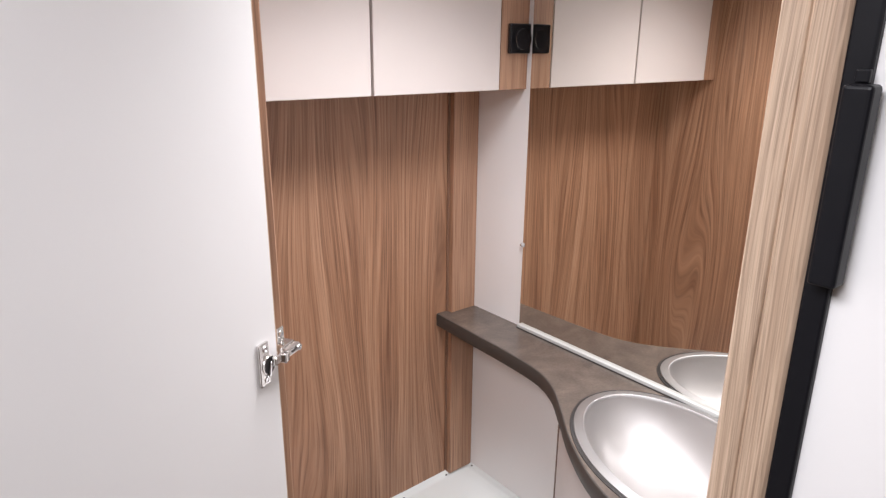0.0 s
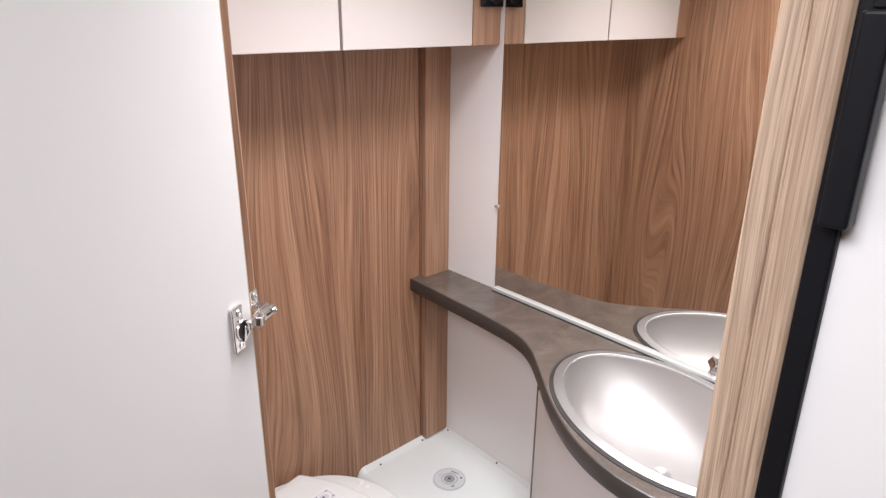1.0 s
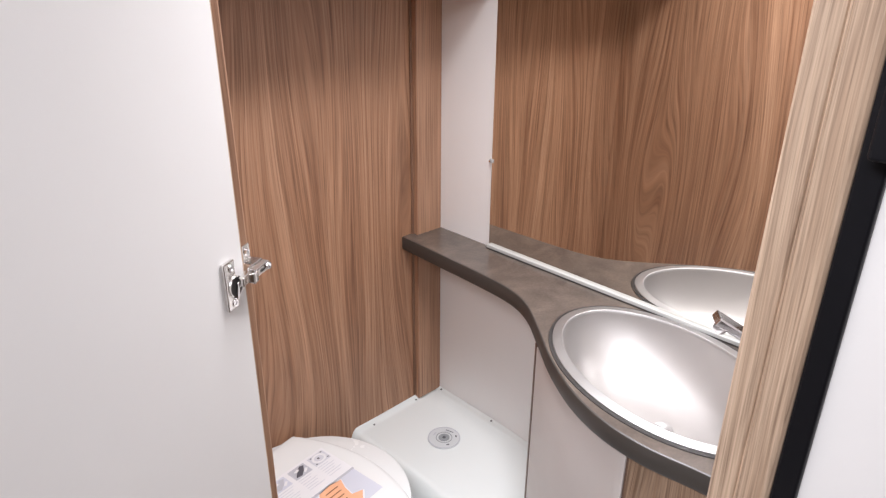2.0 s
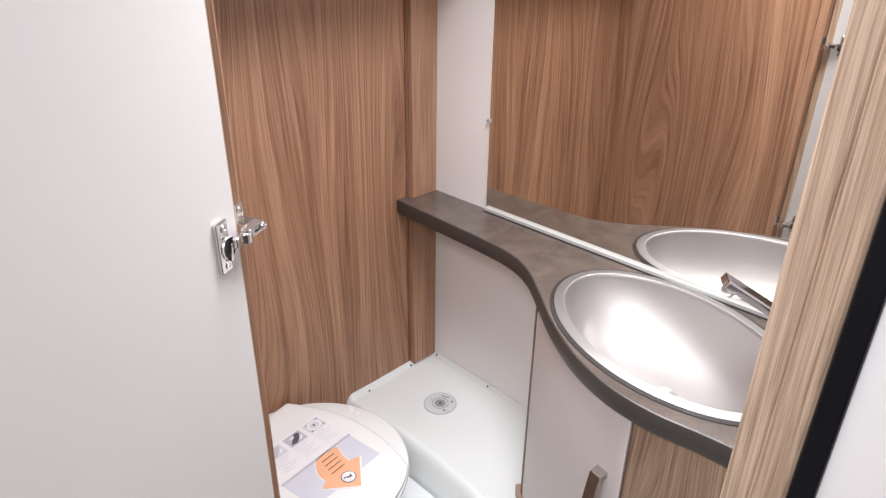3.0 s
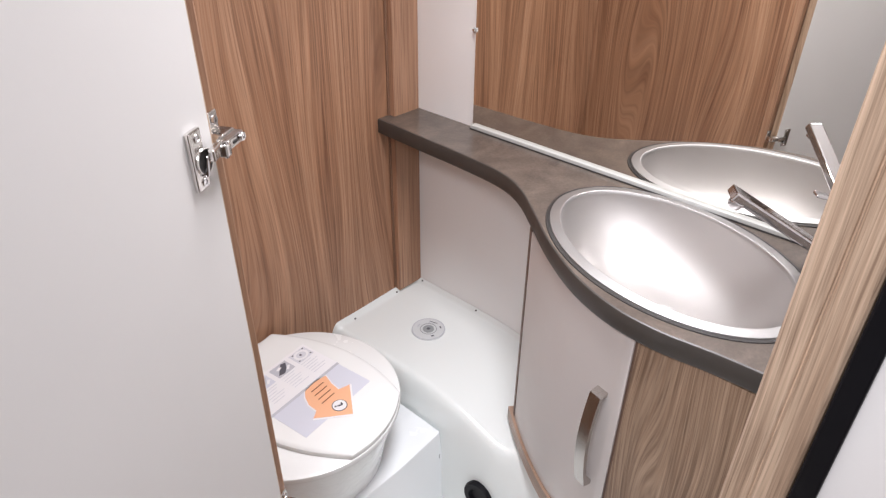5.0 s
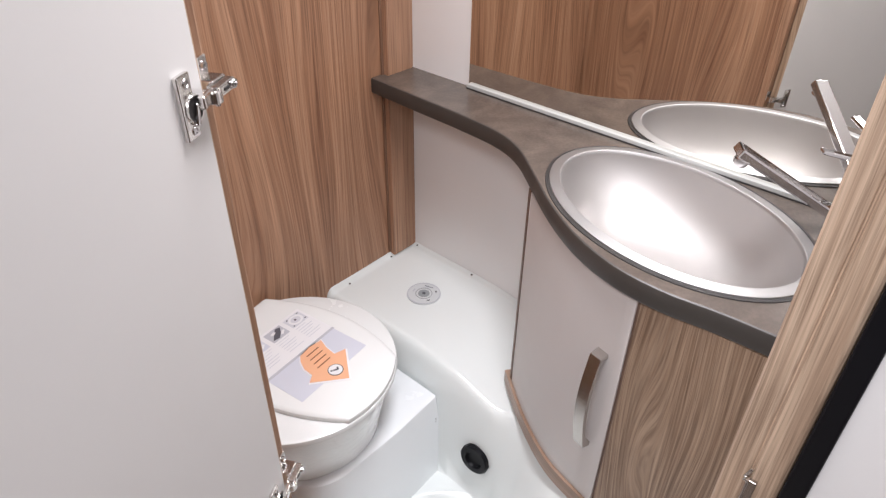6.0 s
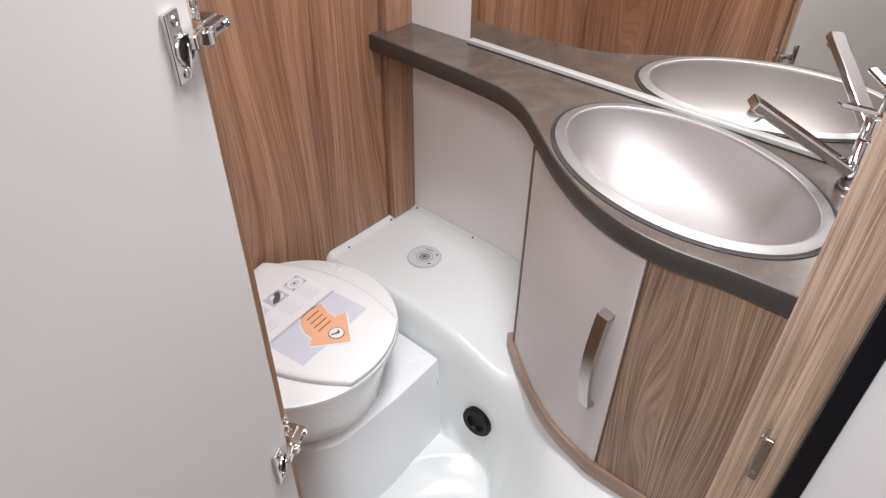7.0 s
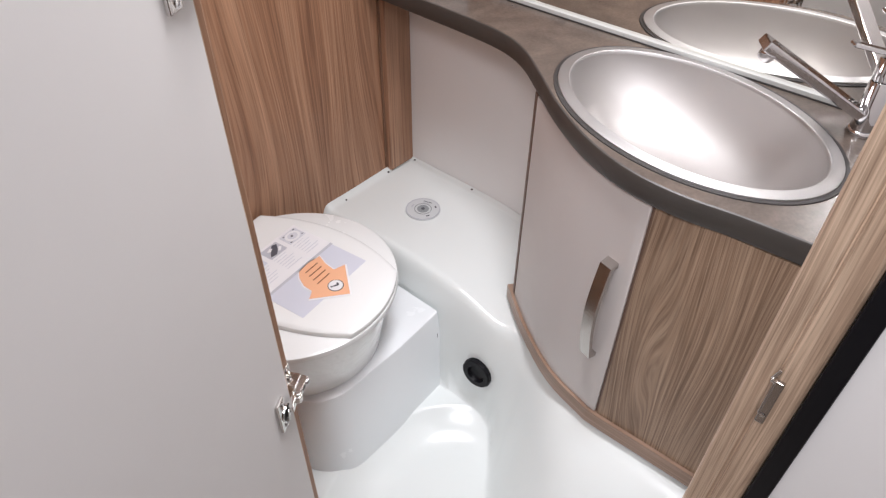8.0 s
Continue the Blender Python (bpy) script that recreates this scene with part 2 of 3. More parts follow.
# ---- large structure ----
structure("wall_back", box(LEFT - 0.034, 0.03, BACK, BACK + 0.03, 0, CEIL), WOOD, "washroom back wall in upright-grained walnut decor", "wall")
structure("wall_mirror", box(0.0, 0.03, NEAR - 0.045, BACK, 0, CEIL), WHITE, "white laminate side wall behind mirror and worktop", "wall")
structure("wall_left", box(LEFT - 0.034, LEFT, -0.538, BACK, 0, CEIL, 0.0015), WOOD_LEFT, "walnut decor side wall ending beside the open door", "wall")
structure("wall_near", box(-0.58, 0.0, NEAR - 0.045, NEAR, 0, CEIL), WHITE, "white partition wall between washroom and corridor", "wall")
structure("wall_corridor_side", box(-0.600, -0.57, -2.80, -1.031, 0, CEIL), WHITE, "plain white panel beside the washroom door opening", "wall")
# unseen corridor walls, added in dark decor to cut bounce and reflections
structure("wall_corridor_west", box(-2.63, -2.60, -2.80, 0.05, 0, CEIL), WOOD_DARK, "unseen corridor wall facing the washroom, dark decor to dim reflections", "wall")
structure("wall_corridor_south", box(-2.63, -0.57, -2.83, -2.80, 0, CEIL), WOOD_DARK, "unseen corridor end wall, dark decor to dim reflections", "wall")
structure("wall_corridor_north", box(-2.63, LEFT - 0.034, 0.05, 0.08, 0, CEIL), WOOD_DARK, "unseen corridor wall beside the washroom, dark decor to dim reflections", "wall")
structure("floor", box(-2.63, 0.03, -2.83, 0.08, -0.04, 0.0), FLOORING, "brown corridor floor outside the washroom", "floor")
structure("ceiling", box(-2.63, 0.03, -2.83, 0.08, CEIL, CEIL + 0.03), WHITE, "plain white caravan ceiling", "ceiling")

# door opening: jamb with a rebate, beside it a black rail
jamb = base("door_frame", "pale walnut door jamb with a rebate and rounded edges", "door frame", "", "structure")
part("post", moved(extrude_outline([(-0.580, -0.9822), (-0.6035, -0.9822), (-0.6055, -0.9842), (-0.6055, -1.0012), (-0.6046, -1.0026), (-0.6026, -1.0034), (-0.6026, -1.0046), (-0.6050, -1.0056), (-0.6060, -1.0070),
    (-0.6064, -1.0135), (-0.6066, -1.0215), (-0.6062, -1.0245), (-0.6048, -1.0272), (-0.6022, -1.0292), (-0.598, -1.0302), (-0.580, -1.0302)], 0.0, CEIL), pose(0, 0, 0)), WOOD_PALE, jamb)

part("hinge_post", box(LEFT - 0.034, LEFT + 0.0006, -0.5600, -0.5384, 0, CEIL, 0.002), WOOD_POST, jamb, "walnut post on the hinge side")

strike = base("latch_strike", "chrome latch strike plate screwed to the pale wooden jamb", "latch")
part("plate", box(-0.6112, -0.6066, -1.0128, -1.0050, 0.868, 0.925, 0.0014, 3), BRUSHED, strike)
part("lip", moved(box(-0.0030, 0.0030, -0.0009, 0.0009, -0.022, 0.023, 0.0007), pose(-0.6088, -1.0040, 0.902, 0, 0, 28)), CHROME, strike, "bright bent lip")
part("tab", moved(join(box(-0.002, 0.002, -0.0016, 0.0016, -0.007, 0.006, 0.0008), box(-0.0045, 0.001, -0.0045, 0.0005, -0.008, -0.0055, 0.0006)), pose(-0.6090, -1.0035, 0.932, 14, 0, 0)), NICKEL, strike)
part("screw", moved(cylinder(0.0026, 0.0022, 0.0014, 16, 0.0004), pose(-0.6115, -1.0090, 0.880, 0, -90, 0)), CHROME, strike)

rail = base("black_rail", "black upright rail with a long flat grip beside the door jamb", "rail")
part("strip", box(-0.6065, -0.598, -1.0485, -1.0304, 0, CEIL, 0.002), BLACK, rail)
part("grip", box(-0.625, -0.6072, -1.0575, -1.0385, 1.395, 1.532, 0.003, 3), BLACK, rail, "matt black grip")
part("catch", box(-0.612, -0.6072, -1.0495, -1.0405, 1.5325, 1.541, 0.001), BLACK, rail)

# ---- the open door ----
E = Vector((-0.821, -0.582))
LD = Vector((-0.866, -0.5)).normalized()
door_m = Matrix(((LD.x, -LD.y, 0, E.x), (LD.y, LD.x, 0, E.y), (0, 0, 1, 0), (0, 0, 0, 1)))
# in the leaf's own frame: x along the leaf from its hinge edge, y towards the washroom face, z up


def on_leaf(bm):
    return moved(bm, door_m)


door = base("door_1", "open white laminate washroom door on nickel cup hinges", "door", "", "structure")
part("leaf", on_leaf(box(0.0, 0.50, -0.022, 0.0, 0.03, 1.90, 0.0012)), LEAF, door)
part("edge_band", on_leaf(box(-0.0018, -0.0002, -0.0215, -0.0008, 0.03, 1.90)), WOOD_PALE, door, "thin walnut edge band")


def cup_hinge(z):
    """Nickel hinge: screwed plate with its cup on the leaf, knuckle, arm to the wall post, mount behind the edge."""
    plate = part("hinge", on_leaf(box(0.0195, 0.0368, 0.0002, 0.0044, z - 0.025, z + 0.025, 0.0014, 3)), NICKEL, door, "nickel cup hinge with two screws")
    # shallow disc; the shade inside the cup is its dark colour
    part("cup", on_leaf(moved(lathe([(0.0, 0.0004), (0.0078, 0.0004), (0.0084, 0.0012), (0.0098, 0.0012), (0.0104, 0.0)], 32), pose(0.0222, 0.0042, z - 0.003, -90, 0, 0))), SEAL_HOLLOW_GREY, plate, "hollow of the hinge cup, its shade put in as dark grey", True)
    part("rim", on_leaf(moved(lathe([(0.0096, 0.0), (0.0098, 0.0016), (0.0108, 0.0016), (0.0112, 0.0)], 32), pose(0.0222, 0.0042, z - 0.003, -90, 0, 0))), NICKEL, plate, "", True)
    part("spring", on_leaf(moved(box(-0.0018, 0.0018, -0.0016, 0.0016, -0.0095, 0.0075, 0.0009), pose(0.0225, 0.0066, z - 0.006, 0, -13, 0))), CHROME, plate)
    for dz in (-0.0187, 0.0177):
        part("screw", on_leaf(moved(lathe([(0.0, 0.0004), (0.0019, 0.0004), (0.0022, 0.0010), (0.0034, 0.0010), (0.0040, 0.0)], 20), pose(0.0268, 0.0044, z + dz, -90, 0, 0))), CHROME, plate, "", True)
    part("knuckle", on_leaf(join(moved(box(-0.0085, 0.0085, -0.0032, 0.0032, -0.0052, 0.0052, 0.0016), pose(0.0125, 0.0090, z + 0.001, 0, 2, 8)),
                                 moved(cylinder(0.0062, 0.0062, 0.010, 24, 0.001), pose(0.0015, 0.0100, z - 0.001, 0, 0, 0)))), NICKEL, plate)
    part("pin", on_leaf(moved(cylinder(0.0022, 0.0022, 0.015, 14, 0.0006), pose(0.0015, 0.0118, z - 0.001, 0, 0, 0))), CHROME, plate, "", True)
    part("arm", on_leaf(join(moved(box(-0.0135, 0.0120, -0.0042, 0.0042, -0.0044, 0.0044, 0.0012), pose(-0.0125, 0.0098, z + 0.0012, 0, 1, 0)),
                             moved(box(-0.0125, 0.0110, -0.0010, 0.0010, -0.0058, 0.0058, 0.0005), pose(-0.0105, 0.0050, z + 0.0008, 0, 1, 0)))), NICKEL, plate)
    # thin dark piece for the shade inside the arm's slot
    part("arm_slot", on_leaf(moved(box(-0.0035, 0.0035, -0.0003, 0.0003, -0.0012, 0.0012), pose(-0.0115, 0.0143, z + 0.0012))), SEAL_HOLLOW_GREY, plate, "slot in the arm, its shade put in as dark grey")
    part("arm_screw", on_leaf(moved(lathe([(0.0, 0.0016), (0.0016, 0.0016), (0.0019, 0.0028), (0.0036, 0.0028), (0.0042, 0.0016), (0.0042, -0.002)], 20), pose(-0.0212, 0.0136, z + 0.0016, -90, 0, 0))), CHROME, plate, "", True)
    part("mount", on_leaf(join(box(-0.0275, -0.0145, -0.0120, -0.0088, z - 0.004, z + 0.0215, 0.0010), box(-0.0265, -0.0060, -0.0100, 0.0060, z - 0.0060, z + 0.0070, 0.0014))), NICKEL, plate)
    part("mount_screw", on_leaf(moved(lathe([(0.0, 0.0012), (0.0015, 0.0012), (0.0018, 0.0022), (0.0034, 0.0022), (0.0038, 0.0)], 20), pose(-0.0208, -0.0088, z + 0.0140, -90, 0, 0))), CHROME, plate, "", True)


cup_hinge(1.222)
cup_hinge(0.7335)

# ---- back corner ----
post = base("corner_post", "walnut decor post in the washroom corner", "post")
part("post", box(-0.080, 0.0, 0.0, BACK - 0.0005, 0.392, CEIL, 0.002), WOOD_POST, post)
# brown strip added on the wall as the shade left of the post
part("stripe", box(-0.0855, -0.0801, BACK - 0.004, BACK - 0.0004, 0.400, CEIL), POST_SHADE, post, "brown strip standing in for shade beside the post")

# ---- overhead cabinet ----
CY, CZ = -0.158, 1.460
cab = base("overhead_cabinet", "overhead cabinet with cream doors and walnut end strips", "cabinet")
part("body", box(LEFT, 0.0, CY + 0.017, 0.0, CZ + 0.001, CEIL - 0.002), WOOD_POST, cab, "walnut decor carcass")
for x0, x1 in ((-0.4075, -0.0865), (-0.7440, -0.4135)):
    part("door", box(x0, x1, CY, CY + 0.016, CZ, CEIL - 0.03, 0.0015), CREAM, cab, "cream laminate door")
for x0, x1 in ((-0.0835, -0.0015), (LEFT + 0.001, -0.7475)):
    part("end_strip", box(x0, x1, CY + 0.001, CY + 0.016, CZ, CEIL - 0.03, 0.001), WOOD_POST, cab, "walnut end strip")

sock = base("power_socket", "black power socket with round cover on the walnut strip", "socket")
part("plate", box(-0.0665, -0.0045, CY - 0.010, CY + 0.0005, 1.536, 1.598, 0.003, 3), BLACK_GLOSS, sock)
part("cover", moved(cylinder(0.0235, 0.022, 0.006, 40, 0.0015), pose(-0.033, CY - 0.013, 1.566, 90, 0, 0)), BLACK_GLOSS, sock, "glossy round flap")
part("ring", moved(lathe([(0.0238, -0.002), (0.0262, -0.002), (0.0262, 0.002), (0.0238, 0.002), (0.0238, -0.002)], 40), pose(-0.033, CY - 0.0115, 1.566, 90, 0, 0)), BLACK_GLOSS, sock)

# ---- mirror ----
mirror = base("mirror", "large frameless wall mirror above the worktop", "mirror")
part("glass", box(-0.0045, -0.0005, NEAR + 0.002, -0.172, TOP + 0.0095, CEIL - 0.005), MIRROR, mirror)
part("foot_strip", box(-0.0130, -0.0005, NEAR + 0.002, -0.172, TOP + 0.0015, TOP + 0.0092, 0.001), STRIP, mirror, "pale grey strip under the mirror")
part("edge", box(-0.0046, -0.0004, -0.1718, -0.1704, TOP + 0.0125, CEIL - 0.005), WHITE, mirror, "pale ground glass edge")
clip = base("mirror_clip", "small clear plastic clip at the mirror edge", "clip")
part("body", box(-0.0080, 0.0, -0.1765, -0.1660, 1.0935, 1.1025, 0.002), CLEAR, clip)
part("screw", moved(cylinder(0.0028, 0.0025, 0.002, 14), pose(-0.0088, -0.1690, 1.098, 0, -90, 0)), NICKEL, clip)

# ---- worktop ----
FRONT = curve_points([(-0.116, BACK), (-0.124, -0.14), (-0.129, -0.25), (-0.140, -0.355), (-0.168, -0.425), (-0.222, -0.496), (-0.284, -0.573), (-0.336, -0.656), (-0.364, -0.735), (-0.370, -0.81), (-0.360, -0.89), (-0.354, NEAR)], 7)
FRONT = [Vector((p.x, p.y)) for p in FRONT]
BASIN_C = Vector((-0.177, -0.728))
BASIN_A = math.degrees(math.atan2(0.954, 0.299))


def basin_ring(a, b, n=72):
    m = Matrix.Rotation(radians(BASIN_A), 2)
    return [BASIN_C + m @ Vector((a * math.cos(2 * math.pi * k / n), b * math.sin(2 * math.pi * k / n))) for k in range(n)]


def worktop_outline(inset):
    line = offset_line(FRONT, inset)
    line[0].y, line[-1].y = BACK, NEAR
    return [(0.0, 0.0), (-0.0802, 0.0), (-0.0802, BACK)] + [(p.x, p.y) for p in line] + [(0.0, NEAR)]


def plate_with_hole(outline, hole, z):
    bm = bmesh.new()
    loops = []
    for pts in (outline, hole):
        vs = [bm.verts.new((p[0], p[1], z)) for p in pts]
        loops += [bm.edges.new((vs[i], vs[(i + 1) % len(vs)])) for i in range(len(vs))]
    bmesh.ops.triangle_fill(bm, edges=loops, use_beauty=True)
    return bm


def worktop_edge():
    """The rounded front edging, swept along the front line."""
    prof = [(0.0035, TOP), (0.0012, TOP - 0.0010), (0.0, TOP - 0.0035), (0.0, TOP - 0.030), (0.0012, TOP - 0.0335), (0.0035, TOP - 0.035), (0.020, TOP - 0.035)]
    bm = bmesh.new()
    rows = []
    for d, z in prof:
        line = offset_line(FRONT, d)
        line[0].y, line[-1].y = BACK, NEAR
        rows.append([bm.verts.new((p.x, p.y, z)) for p in line])
    for a, b in zip(rows, rows[1:]):
        for i in range(len(a) - 1):
            bm.faces.new((a[i], a[i + 1], b[i + 1], b[i]))
    return bm


worktop = base("worktop", "brown-grey stone-look worktop with a curved dark edge", "worktop")
hole = [(p.x, p.y) for p in basin_ring(0.216, 0.142)]
part("top", plate_with_hole(worktop_outline(0.0034), hole, TOP), STONE, worktop)
part("underside", plate_with_hole(worktop_outline(0.019), hole, TOP - 0.0349), STONE, worktop)
part("front_edge", worktop_edge(), EDGE, worktop, "dark brown rounded edging", True)
part("wall_joint", box(-0.0152, -0.0131, NEAR + 0.002, -0.172, TOP, TOP + 0.0024, 0.0005), SEAL_HOLLOW_GREY, worktop, "thin sealant joint")

# ---- basin ----
bas = base("washbasin", "oval brushed steel washbasin set into the worktop", "basin")
bm_m = Matrix.Translation((BASIN_C.x, BASIN_C.y, TOP)) @ pose(0, 0, 0, 0, 0, BASIN_A)
A, B = 0.2335, 0.159


def oval(profile, seg=96):
    """Rings of an oval: (inset from the outer oval, height)."""
    bm = bmesh.new()
    rings = []
    for d, z in profile:
        a, b = A - d, B - d
        if b < 0.004:
            rings.append([bm.verts.new((0, 0, z))])
            continue
        rings.append([bm.verts.new((a * math.cos(2 * math.pi * k / seg), b * math.sin(2 * math.pi * k / seg), z)) for k in range(seg)])
    for p, q in zip(rings, rings[1:]):
        for k in range(seg):
            j = (k + 1) % seg
            bm.faces.new((p[k], p[j], q[j], q[k]) if len(q) > 1 else (p[k], p[j], q[0]))
    return bm


def bowl_rings():
    """The bowl: a rolled lip, steep sides and a dished bottom that closes in a small round drain."""
    bm = bmesh.new()
    seg = 96
    rings = []
    dr = Vector((-0.02, 0.0))
    a0, b0 = A - 0.0245, B - 0.0245
    n = 40
    for i in range(n + 1):
        ph = i / n
        t = 1 - math.cos(ph * math.pi / 2)
        s = 1 - t
        depth = -0.108 * (1 - s ** 3.0) ** 0.62
        sx = (1 - t) * a0 + t * 0.016
        sy = (1 - t) * b0 + t * 0.016
        rings.append([bm.verts.new((dr.x * t + sx * math.cos(2 * math.pi * k / seg), sy * math.sin(2 * math.pi * k / seg), depth + 0.0005)) for k in range(seg)])
    for p, q in zip(rings, rings[1:]):
        for k in range(seg):
            j = (k + 1) % seg
            bm.faces.new((p[k], p[j], q[j], q[k]))
    return bm


part("bowl", moved(bowl_rings(), bm_m), STEEL, bas, "softly brushed bowl", True)
part("rim", moved(oval([(0.0035, 0.0003), (0.004, 0.0036), (0.006, 0.0046), (0.018, 0.0046), (0.0205, 0.0056), (0.0222, 0.0050), (0.0240, 0.0020), (0.0246, -0.002)]), bm_m), STEEL_RIM, bas, "polished flat rim", True)
part("seal", moved(oval([(-0.0032, 0.0002), (-0.0027, 0.0016), (0.003, 0.0018), (0.0040, 0.0006)]), bm_m), SEAL_HOLLOW_GREY, bas, "dark sealing ring", True)
part("drain", moved(lathe([(0.0, -0.1065), (0.006, -0.1062), (0.008, -0.1045), (0.0165, -0.1040), (0.0175, -0.1052), (0.017, -0.119)], 32), bm_m @ pose(-0.02, 0, 0)), STEEL_RIM, bas, "polished steel drain", True)

# ---- tap ----
tap = base("tap", "chrome single-lever tap with a flat slanting spout", "tap")
TB = Vector((-0.064, -0.933))
part("foot", moved(cylinder(0.0195, 0.018, 0.008, 40, 0.0015), pose(TB.x, TB.y, TOP + 0.0041)), CHROME, tap, "", True)


def along(p, q, bm):
    """Places a piece built along its own z so that it runs from p to q."""
    d = Vector(q) - Vector(p)
    return moved(bm, Matrix.Translation((Vector(p) + Vector(q)) / 2) @ d.to_track_quat("Z", "Y").to_matrix().to_4x4())


b0 = Vector((TB.x, TB.y, TOP + 0.006))
b1 = b0 + Vector((0.008, 0.004, 0.068))
b2 = b0 + Vector((0.012, 0.006, 0.100))
part("body", along(b0, b1, cylinder(0.0165, 0.0150, (b1 - b0).length, 40, 0.001)), CHROME, tap, "", True)
part("cap", along(b1, b2, cylinder(0.0147, 0.0140, (b2 - b1).length - 0.001, 40, 0.002)), CHROME, tap, "", True)


def bar(p, q, width, thick, bevel, roll=0.0):
    """A flat bar from p to q, its broad side up and rolled to its right."""
    d = Vector(q) - Vector(p)
    fwd = d.normalized()
    side = fwd.cross(Vector((0, 0, 1))).normalized()
    up = side.cross(fwd)
    c, s = math.cos(radians(roll)), math.sin(radians(roll))
    side, up = side * c - up * s, up * c + side * s
    m = Matrix((( *[side.x, up.x, fwd.x], (p[0] + q[0]) / 2), (*[side.y, up.y, fwd.y], (p[1] + q[1]) / 2), (*[side.z, up.z, fwd.z], (p[2] + q[2]) / 2), (0, 0, 0, 1)))
    return moved(box(-width / 2, width / 2, -thick / 2, thick / 2, -d.length / 2, d.length / 2, bevel, 3), m)


spout0, spout1 = (-0.070, -0.921, TOP + 0.030), (-0.177, -0.797, 1.0160)
part("spout", bar(spout0, spout1, 0.027, 0.014, 0.0025, -7), CHROME, tap)
part("aerator", moved(cylinder(0.0105, 0.0120, 0.016, 28, 0.001), pose(-0.1705, -0.805, 1.0005, 28, -16, 0)), CHROME, tap, "", True)
part("lever", bar((-0.050, -0.922, TOP + 0.110), (-0.084, -0.880, TOP + 0.122), 0.015, 0.006, 0.0025), CHROME, tap)

# ---- vanity cabinet ----
van = base("vanity_cabinet", "vanity cabinet with a curved pale grey door and walnut side panel", "cabinet")


def vanity_line():
    pts = curve_points([(-0.160, -0.425), (-0.2215, -0.4975), (-0.2835, -0.580), (-0.3335, -0.668), (-0.3560, -0.748), (-0.3605, -0.783), (-0.358, -0.88), (-0.356, NEAR)], 24)
    return [Vector((p.x, p.y)) for p in pts]


VL = vanity_line()
door_line = [p for p in VL if -0.7795 < p.y < -0.498]
panel_line = [p for p in VL if p.y < -0.7825]
carcass = [(p.x, p.y) for p in offset_line([p for p in VL if p.y < -0.49], 0.019)]
part("body", extrude_outline(carcass + [(-0.001, NEAR + 0.001), (-0.001, carcass[0][1] + 0.02), (carcass[0][0] + 0.03, carcass[0][1] + 0.01)], 0.356, TOP - 0.150), WHITE, van, "white carcass")
vdoor = part("door", slab_along(door_line, 0.0, 0.018, 0.3860, TOP - 0.0375, 0.001), GREIGE, van, "curved pale grey laminate door", True)
part("side_panel", slab_along(panel_line, 0.001, 0.018, 0.3845, TOP - 0.0360), WOOD_FRONT, van, "walnut side panel")
part("edge_strip", slab_along([p for p in VL if -0.7905 < p.y < -0.7775], 0.004, 0.018, 0.3845, TOP - 0.036), BAND, van, "dark brown gap strip")
part("left_edge", slab_along([p for p in VL if -0.4985 < p.y < -0.488], -0.0005, 0.018, 0.386, TOP - 0.036), BAND, van, "thin brown edge band")
plinth_line = [p for p in VL if p.y < -0.470]
part("plinth", slab_along(plinth_line, -0.0055, 0.016, 0.352, 0.384, 0.003), PLINTH, van, "curved walnut plinth", True)


def bow_handle(z0, z1, y, x, width, reach):
    """An upright bow handle whose ends turn in to the door."""
    n = 26
    outer, inner = [], []
    for i in range(n + 1):
        t = i / n
        z = z0 + (z1 - z0) * t
        h = reach * (0.58 + 0.42 * math.sin(math.pi * t))
        outer.append((x - h, z))
        inner.append((x - h + 0.007, z + (0.004 if i == 0 else -0.004 if i == n else 0)))
    line = [(x, z0 - 0.004)] + outer + [(x, z1 + 0.004)] + [(x, z1 - 0.006)] + inner[::-1] + [(x, z0 + 0.006)]
    bm = bmesh.new()
    a = [bm.verts.new((px, y - width / 2, pz)) for px, pz in line]
    b = [bm.verts.new((px, y + width / 2, pz)) for px, pz in line]
    for i in range(len(line)):
        j = (i + 1) % len(line)
        bm.faces.new((a[i], a[j], b[j], b[i]))
    bmesh.ops.triangle_fill(bm, edges=[e for e in bm.edges if e.verts[0] in a and e.verts[1] in a], use_beauty=True)
    bmesh.ops.triangle_fill(bm, edges=[e for e in bm.edges if e.verts[0] in b and e.verts[1] in b], use_beauty=True)
    return bm


part("handle", moved(bow_handle(0.520, 0.722, 0.0, 0.0, 0.021, 0.030), pose(-0.3535, -0.743, 0, 0, 0, -13)), BRUSHED, vdoor, "brushed nickel bow handle")


# ---- shower tray ----
def smooth(a, b, v):
    t = min(1.0, max(0.0, (v - a) / (b - a)))
    return t * t * (3 - 2 * t)


def piece(knots, v):
    """A smooth curve through knots (v, value), v falling."""
    if v >= knots[0][0]:
        return knots[0][1]
    if v <= knots[-1][0]:
        return knots[-1][1]

    def slope(k):
        a, b = knots[max(k - 1, 0)], knots[min(k + 1, len(knots) - 1)]
        return (b[1] - a[1]) / (b[0] - a[0])
    for k, ((a, fa), (b, fb)) in enumerate(zip(knots, knots[1:])):
        if b <= v <= a:
            w, t = b - a, (v - a) / (b - a)
            return (2 * t ** 3 - 3 * t * t + 1) * fa + (t ** 3 - 2 * t * t + t) * w * slope(k) + (3 * t * t - 2 * t ** 3) * fb + (t ** 3 - t * t) * w * slope(k + 1)


LIP_X = [(BACK, -0.300), (-0.20, -0.285), (-0.385, -0.283), (-0.48, -0.281), (-0.54, -0.288), (-0.62, -0.345), (-0.72, -0.440), (-0.80, -0.480), (-1.1, -0.480)]
